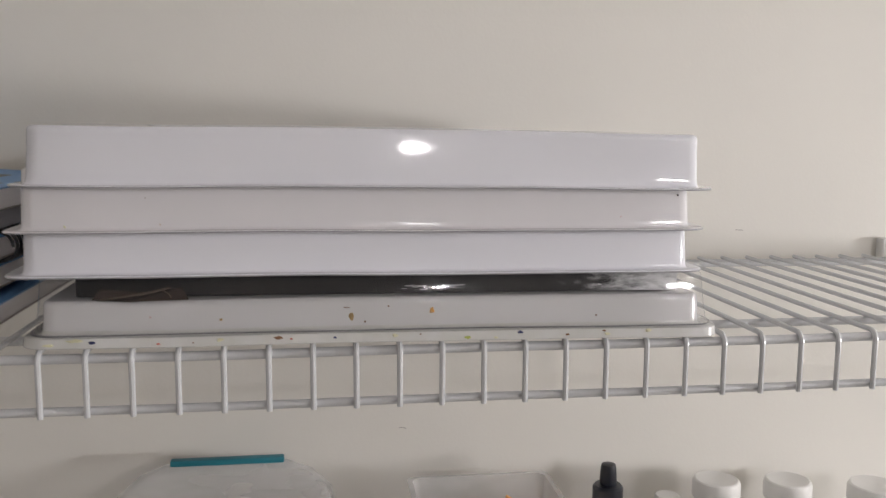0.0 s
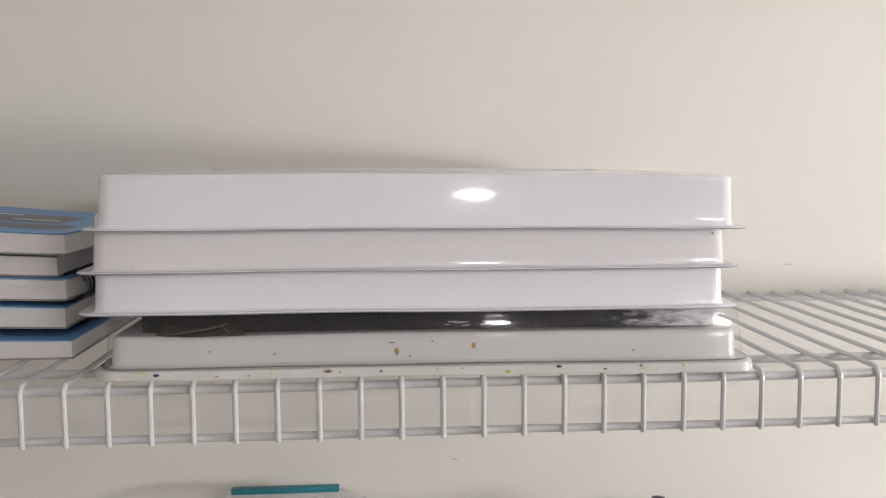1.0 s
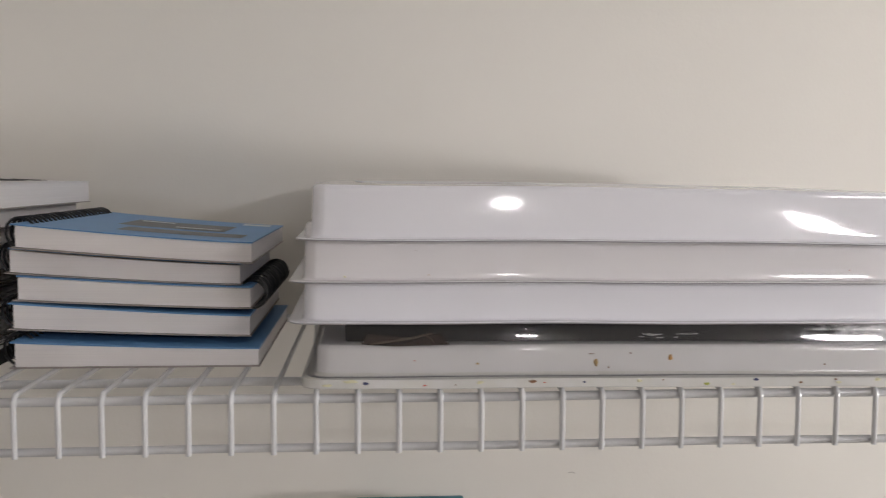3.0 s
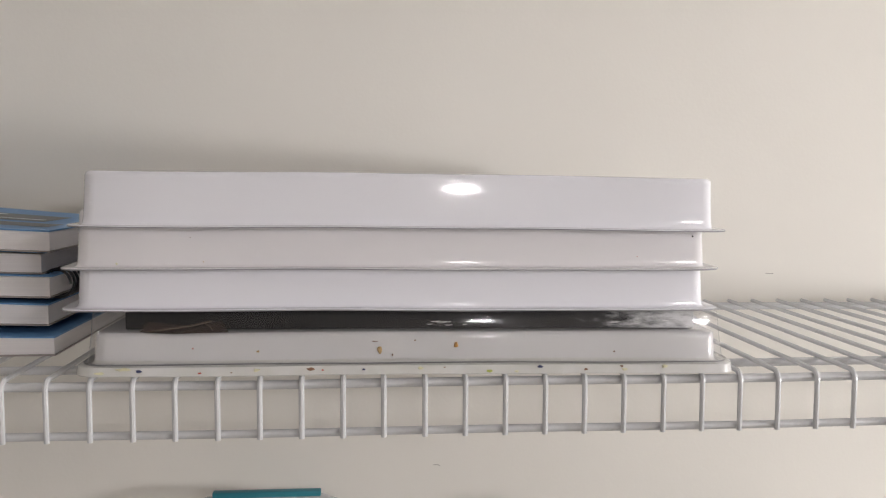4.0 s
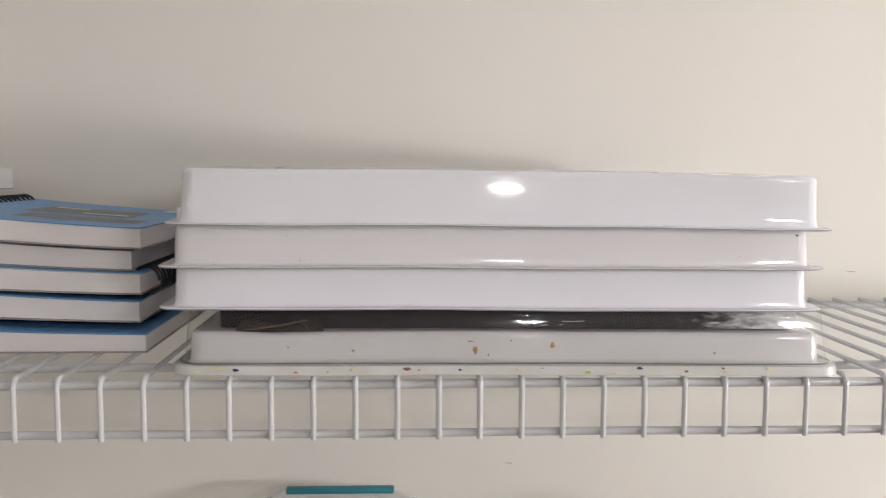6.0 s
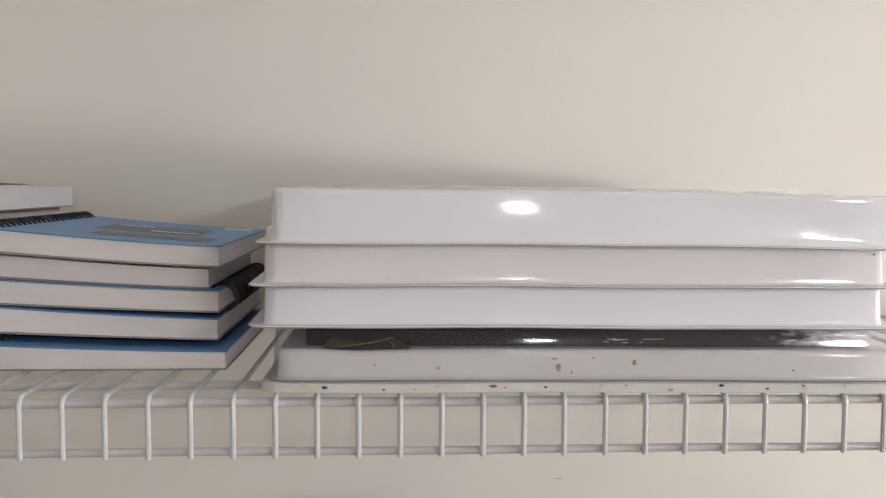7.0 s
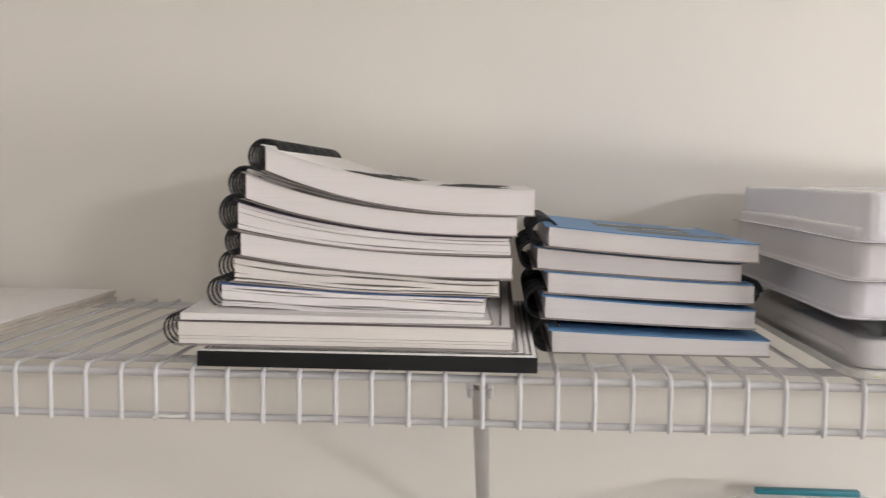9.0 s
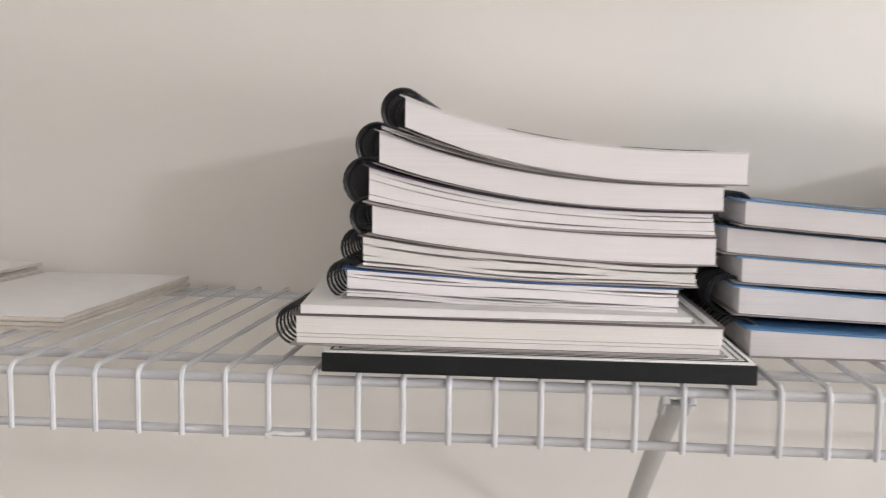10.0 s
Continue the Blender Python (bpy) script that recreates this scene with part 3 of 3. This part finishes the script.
def coil_book(name, label, category, group, xl, xr, y0, y1, left, right, power, pages, cover_top, cover_low, card, side, turns, wire, splits, seed,
              ripple=0.0, coil_label="black coil binding", grow=1.0, turn=0.0, over=0.0015, inset=-0.001, coil_from=0.006):
    """A coil-bound book: page bundles between two covers, with a coil along its left or right edge. left and right: low and high at those ends."""
    rnd = random.Random(seed)
    base = DECK + min(left[0], right[0])
    cx = (xl + xr) / 2
    book = thing(name, (cx, y0, base), label, category, group, turn=turn)
    bz = base - DECK
    ll, lh, rl, rh = left[0] - bz, left[1] - bz, right[0] - bz, right[1] - bz
    a, b, d = xl - cx, xr - cx, y1 - y0
    part("back_cover", bowed(a - over * 0.3, b + over * 0.5, -0.001, d, ll, ll + card, rl, rl + card, power), cover_low, book, "thin back cover")
    part("front_cover", bowed(a, b + over * 0.5, inset, d, lh - card, lh, rh - card, rh, power), cover_top, book, "thin front cover")
    pl, ph = ll + card + 0.0002, lh - card - 0.0002
    ql, qh = rl + card + 0.0002, rh - card - 0.0002
    cuts = [0.0] + sorted(rnd.uniform(0.08, 0.94) for _ in range(splits - 1)) + [1.0]
    for k in range(splits):
        g0 = rnd.uniform(0.0002, 0.0005 + 0.5 * ripple) if k else 0.0
        u0, u1 = cuts[k], cuts[k + 1]
        lo_l, hi_l = pl + (ph - pl) * u0 + g0, pl + (ph - pl) * u1
        lo_r, hi_r = ql + (qh - ql) * u0 + g0, ql + (qh - ql) * u1
        if hi_l - lo_l < 0.0004 or hi_r - lo_r < 0.0004:
            hi_l, hi_r = max(hi_l, lo_l + 0.0004), max(hi_r, lo_r + 0.0004)
        jut = rnd.uniform(-0.0006, 0.0010) if splits > 1 else 0
        part("page_block", bowed(a + 0.003, b + rnd.uniform(-0.0016, 0.0006) * (splits > 1), jut, d - 0.001, lo_l, hi_l, lo_r, hi_r, power, 20, ripple, seed + k), pages, book)
    mid = (ll + lh) / 2 if side < 0 else (rl + rh) / 2
    r = ((lh - ll) if side < 0 else (rh - rl)) / 2 + 0.0012
    x = a + 0.0005 if side < 0 else b - 0.0005
    part("coil", coil(x, coil_from, d - 0.006, mid + 0.0006, r * 1.04 * grow + 0.001, r * 1.08 * grow + 0.0008, turns, wire), BLACK_COIL, book, coil_label)
    return book


BLUE_LABEL = "thick coil-bound book with light blue card covers, lying in a stack"
blue = [
    (-0.231, -0.068, 0.070, 0.270, (0.0004, 0.0185), (0.0004, 0.0135), 1.5, -1, 0.0),
    (-0.236, -0.0755, 0.082, 0.272, (0.0245, 0.0430), (0.0190, 0.0340), 1.3, -1, 0.0),
    (-0.234, -0.0755, 0.086, 0.272, (0.0436, 0.0605), (0.0375, 0.0525), 1.3, 1, 0.0),
    (-0.242, -0.0835, 0.094, 0.275, (0.0615, 0.0790), (0.0532, 0.0682), 1.3, -1, 0.0),
    (-0.234, -0.0740, 0.084, 0.296, (0.0797, 0.0965), (0.0692, 0.0842), 1.3, -1, 0.0),
]
top_book = None
for k, (xl, xr, y0, y1, left, right, power, side, turn) in enumerate(blue):
    top_book = coil_book("coil_book", BLUE_LABEL if k < 4 else "coil-bound book, blue cover with grey printed panel, topping a stack", "book", "blue books",
                         xl, xr, y0, y1, left, right, power, PAGES, BLUE, GREY_CARD, 0.0009, side, 21, 0.0011, 1, 100 + k, turn=turn, inset=0.005 if k in (2, 3) else -0.001, coil_from=0.014)


def cover_print(name, u0, u1, v0, v1, mat, label, lift=0.0003):
    """A printed patch on the top blue book's cover, following its curve."""
    xl, xr, y0, y1, left, right, power, side, turn = blue[-1]
    cx, bz = (xl + xr) / 2, min(left[0], right[0])
    verts, n = [], 8
    for k in range(n + 1):
        s = u0 + (u1 - u0) * k / n
        z = right[1] + (left[1] - right[1]) * (1 - s) ** power - bz + lift
        x = xl + (xr - xl) * s - cx
        verts += [Vector((x, (y1 - y0) * v0, z)), Vector((x, (y1 - y0) * v1, z))]
    faces = [[2 * k, 2 * k + 1, 2 * k + 3, 2 * k + 2] for k in range(n)]
    part(name, (verts, faces), mat, top_book, label)


cover_print("printed_panel", 0.30, 0.80, 0.38, 0.70, GREY_PRINT, "dark grey printed panel")
cover_print("printed_bar", 0.38, 0.93, 0.14, 0.30, GREY_PRINT, "dark grey printed bar")
cover_print("printed_bar", 0.33, 0.50, 0.62, 0.66, PALE_PRINT, "thin pale line of print", 0.0005)
cover_print("printed_bar", 0.55, 0.77, 0.44, 0.48, PALE_PRINT, "thin pale line of print", 0.0005)
cover_print("printed_tag", 0.80, 0.95, 0.84, 0.94, PALE_PRINT, "small pale printed tag")

# the tall stack of sketchbooks, on a black-edged board
board = thing("framed_board", (-0.3595, -0.002, DECK), "black-edged board with white bordered printed face under sketchbooks", "board")
part("frame", box(-0.1175, 0.1175, 0, 0.276, 0.0003, 0.0108, 0.0006), BLACK_BOX, board, "black board edge")
part("face", box(-0.1165, 0.1165, 0.0012, 0.275, 0.0109, 0.0120, 0.0003), SHEET, board, "white printed face")
for k in range(2):
    e = 0.0035 + 0.004 * k
    w = 0.0011 if k == 0 else 0.0006
    for sx in (-1, 1):
        xx = sx * (0.1165 - e)
        part("border_line", box(xx - w / 2, xx + w / 2, 0.004 + 0.004 * k, 0.271 - 0.004 * k, 0.0121, 0.0124), BLACK_BOX, board)
    part("border_line", box(-0.1165 + e, 0.1165 - e, 0.004 + 0.004 * k, 0.004 + 0.004 * k + w, 0.0121, 0.0124), BLACK_BOX, board)
part("printed_band", box(0.096, 0.105, 0.014, 0.13, 0.0121, 0.0124), GREY_PRINT, board, "dark band of illegible print")
for k in range(16):
    y = 0.018 + k * 0.007
    part("print_bar", box(0.0972, 0.1038, y, y + 0.0022, 0.0125, 0.0127), SHEET, board)

SK = "thick coil-bound sketchbook with white page edges, bowed in a stack"
large = coil_book("sketchbook", "large coil-bound sketchbook with cream pages and dark-edged white cover", "sketchbook", "sketchbooks", -0.497, -0.258, 0.010, 0.285,
          (0.0126, 0.0305), (0.0126, 0.0292), 1.0, PAGES_CREAM, DARK_CARD, GREY_CARD, 0.0010, -1, 34, 0.0008, 3, 7)
part("cover_sheet", bowed(-0.114, 0.1165, 0.0012, 0.272, 0.0180, 0.0183, 0.0167, 0.0170, 1.0), SHEET, large, "white cover sheet with a dark border")
part("border_line", bowed(0.1095, 0.1105, 0.004, 0.268, 0.0184, 0.0186, 0.0171, 0.0173, 1.0, 2), BLACK_BOX, large, "thin black border line")
pad = thing("paper_pad", (-0.382, 0.009, DECK + 0.0313), "thin white paper pad lying on a large sketchbook", "paper pad", turn=3.2)
pad_shape = bowed(-0.108, 0.108, 0, 0.262, 0.0006, 0.0055, -0.0014, 0.0020, 1.0, 10, 0.0)
for v in pad_shape[0]:
    v.x -= 0.055 * v.y * (v.x < 0)
part("paper_block", pad_shape, SHEET, pad)
part("back_card", bowed(-0.03, 0.110, -0.0012, 0.262, -0.0005, -0.0001, -0.0013, -0.0009, 1.0), GREY_CARD, pad, "grey backing card")
stack = [
    (-0.472, -0.279, 0.030, 0.290, (0.0372, 0.0545), (0.0320, 0.0470), 1.6, PAGES, DEEP_BLUE, GREY_CARD, 0.0006, 26, 7, 0.0006, "coil-bound sketchbook with blue cover and uneven pages in a stack"),
    (-0.463, -0.269, 0.032, 0.290, (0.0550, 0.0740), (0.0474, 0.0600), 2.0, PAGES_CREAM, DARK_CARD, GREY_CARD, 0.0007, 26, 7, 0.0007, "coil-bound sketchbook with wavy cream pages, in a stack"),
    (-0.457, -0.260, 0.028, 0.290, (0.0745, 0.0925), (0.0604, 0.0765), 2.3, PAGES, DARK_CARD, GREY_CARD, 0.0006, 32, 1, 0.0, SK),
    (-0.459, -0.261, 0.028, 0.290, (0.0932, 0.1150), (0.0769, 0.0905), 2.5, PAGES, PURPLE_CARD, GREY_CARD, 0.0009, 32, 4, 0.0002, "coil-bound sketchbook with a dark purple front cover, bowed in a stack"),
    (-0.453, -0.257, 0.028, 0.290, (0.1155, 0.1350), (0.0909, 0.1050), 2.6, PAGES, GREY_CARD, GREY_CARD, 0.0005, 32, 1, 0.0, SK),
    (-0.438, -0.245, 0.026, 0.288, (0.1354, 0.1545), (0.1054, 0.1240), 2.6, PAGES, SHEET, GREY_CARD, 0.0006, 30, 1, 0.0, "coil-bound sketchbook with curling printed top page, topping a stack"),
]
top_sketch = None
for k, (xl, xr, y0, y1, left, right, power, pg, ct, cl, card, turns, splits, ripple, label) in enumerate(stack):
    top_sketch = coil_book("sketchbook", label, "sketchbook", "sketchbooks", xl, xr, y0, y1, left, right, power, pg, ct, cl, card, -1, turns, 0.0009 if k < 2 else 0.0011, splits, 200 + k, ripple)


under = [o for o in top_sketch.users_collection[0].objects if o.name.startswith("sketchbook") and o.parent is None][-2]
for j, (lift, power) in enumerate(((0.0008, 2.45), (0.0014, 2.25), (0.0019, 2.05))):
    z0 = DECK + 0.1345 - under.location.z + lift
    part("loose_page", bowed(-0.094, 0.094, 0.0006 * j, 0.25, z0, z0 + 0.0005, DECK + 0.1052 - under.location.z + lift * 0.3, DECK + 0.1055 - under.location.z + lift * 0.3, power), (SHEET, GREY_CARD, SHEET)[j], under)


def page_streak(s0, s1, v0, v1, seed):
    """A dark scribbled band of print on the curling top page."""
    xl, xr, y0, y1, left, right, power = stack[-1][:7]
    cx, bz = (xl + xr) / 2, min(left[0], right[0])
    rnd = random.Random(seed)
    verts, n = [], 10
    for k in range(n + 1):
        s = s0 + (s1 - s0) * k / n
        z = right[1] + (left[1] - right[1]) * (1 - s) ** power - bz + 0.0004
        x = xl + (xr - xl) * s - cx
        w = 1.0 if 0 < k < n else 0.2
        mid, half = (v0 + v1) / 2 + rnd.uniform(-0.01, 0.01), (v1 - v0) / 2 * w * rnd.uniform(0.5, 1.2)
        verts += [Vector((x, (y1 - y0) * (mid - half), z)), Vector((x, (y1 - y0) * (mid + half), z + 0.0004 * w))]
    part("printed_streak", (verts, [[2 * k, 2 * k + 1, 2 * k + 3, 2 * k + 2] for k in range(n)]), INK, top_sketch, "dark scribbled print")


streaks = random.Random(77)
for k in range(44):
    first = k % 2 == 0
    v = 0.02 + 0.9 * (k / 44) ** 1.2
    s0 = (0.27 + 0.14 * v if first else 0.60 + 0.10 * v) + streaks.uniform(0, 0.05)
    s1 = (0.54 if first else 0.93) - streaks.uniform(0, 0.10)
    half = streaks.uniform(0.0012, 0.0036)
    page_streak(s0, s1, v - half, v + half, 300 + k)


# ---- canvas panels on the bare stretch of shelf ----
def canvas_panel(cx, y0, z, w, d, turn, label):
    p = thing("canvas_panel", (cx, y0, z), label, "canvas panel", "canvas panels", turn=turn)
    part("panel", box(-w / 2, w / 2, 0, d, 0, 0.0030, 0.0007), CANVAS_EDGE, p, "cream folded canvas edge")
    part("painting_face", box(-w / 2 + 0.0006, w / 2 - 0.0006, 0.0006, d - 0.0006, 0.0031, 0.0038, 0.0002), CANVAS, p, "blank white primed face")
    return p


for k, (dx, dy, turn) in enumerate([(-0.006, 0.011, -0.6), (-0.003, 0.004, 0.4), (0.0, 0.0, 0.0)]):
    canvas_panel(-0.7355 + dx, 0.077 + dy, DECK + 0.0004 + 0.0041 * k, 0.135, 0.224, turn, "blank white canvas panel in a small flat stack")
for k in range(5):
    canvas_panel(-0.8840 - 0.003 * (k % 2), 0.086 + 0.002 * (k % 3), DECK + 0.0004 + 0.0041 * k, 0.135, 0.224, 0.4 - 0.3 * k, "blank white canvas panel in a second stack by the wall")

# ---- things on the lower shelf ----
LOW = DECK - 0.302


def pouch():
    p = thing("plastic_pouch", (0.045, 0.276, LOW), "frosted plastic pouch with a teal sliding bar along its top", "pouch")
    rings = []
    for z, w, t, c in ((0.0, 0.088, 0.020, 0.0), (0.03, 0.098, 0.024, 0.002), (0.07, 0.099, 0.020, 0.006), (0.095, 0.096, 0.013, 0.012), (0.110, 0.078, 0.007, 0.020), (0.117, 0.056, 0.003, 0.026)):
        rings.append(rounded_ring(-w, w, c - t, c + t, min(t, 0.012) * 0.95, z + 0.0005))
    part("bag", loft(rings, True, True), FROST, p)
    part("slider", box(-0.051, 0.052, 0.022, 0.031, 0.1163, 0.1223, 0.0012), TEAL, p, "teal plastic slider bar")


pouch()


def clear_box():
    p = thing("clear_box", (0.277, 0.215, LOW), "open clear plastic box holding crumpled orange paper", "box")
    outer = loft([rounded_ring(-w, w, -d, d, 0.008, z) for w, d, z in ((0.058, 0.055, 0.0005), (0.064, 0.062, 0.101), (0.067, 0.065, 0.1025), (0.067, 0.065, 0.1040), (0.0625, 0.0605, 0.1040), (0.056, 0.053, 0.003))], True, True)
    part("body", outer, FROST, p)
    q = thing("crumpled_paper", (0.300, 0.222, LOW + 0.0035), "crumpled orange paper in a clear box", "paper")
    bm = bmesh.new()
    bmesh.ops.create_icosphere(bm, subdivisions=3, radius=1)
    for v in bm.verts:
        s = 1 + 0.5 * noise.noise(v.co * 2.3) + 0.15 * noise.noise(v.co * 7)
        v.co = Vector((v.co.x * 0.031 * s, v.co.y * 0.026 * s, 0.05 + v.co.z * 0.045 * s))
    zmin = min(v.co.z for v in bm.verts)
    bm.verts.index_update()
    shape = [v.co - Vector((0, 0, zmin)) for v in bm.verts], [[v.index for v in f.verts] for f in bm.faces]
    bm.free()
    part("paper", shape, ORANGE, q, smooth=False)


clear_box()


def spray_bottle():
    b = thing("spray_bottle", (0.402, 0.270, LOW), "small black plastic bottle with a black spray nozzle", "bottle")
    part("body", lathe([(0.015, 0.0005), (0.0165, 0.003), (0.0165, 0.058), (0.014, 0.067), (0.009, 0.070), (0.009, 0.074)]), BLACK_PLASTIC, b)
    part("collar", lathe([(0.0135, 0.0735), (0.0145, 0.0745), (0.0145, 0.0890), (0.0125, 0.0915), (0.0085, 0.092)], 24), BLACK_PLASTIC, b)
    part("nozzle", lathe([(0.0076, 0.0915), (0.0083, 0.093), (0.0074, 0.108), (0.0066, 0.1115), (0.003, 0.1125)], 24), BLACK_PLASTIC, b)


spray_bottle()


def jar(x, y, h, r, label):
    j = thing("jar", (x, y, LOW), label, "jar", "white jars")
    part("body", lathe([(r * 0.9, 0.0005), (r * 0.96, 0.003), (r * 0.96, h - 0.03), (r * 0.8, h - 0.024), (r * 0.8, h - 0.018)]), JAR_WHITE, j)
    rings, n = [], 60
    for rr, z in ((r * 0.97, h - 0.018), (r, h - 0.0165), (r, h - 0.004), (r * 0.96, h - 0.001), (r * 0.88, h), (r * 0.8, h - 0.0006)):
        ridge = 0.0004 if z < h - 0.003 else 0.0
        rings.append([Vector(((rr + ridge * (k % 2)) * math.cos(2 * math.pi * k / n), (rr + ridge * (k % 2)) * math.sin(2 * math.pi * k / n), z)) for k in range(n)])
    part("lid", loft(rings, True, True), JAR_WHITE, j, "white screw lid")


jar(0.509, 0.265, 0.0940, 0.0222, "white plastic jar with a white screw lid")
jar(0.583, 0.265, 0.0895, 0.0222, "white plastic jar with a white screw lid")
jar(0.676, 0.265, 0.080, 0.025, "shorter white plastic jar with a white screw lid")
jar(0.462, 0.27, 0.078, 0.012, "slim white plastic jar beside larger jars")
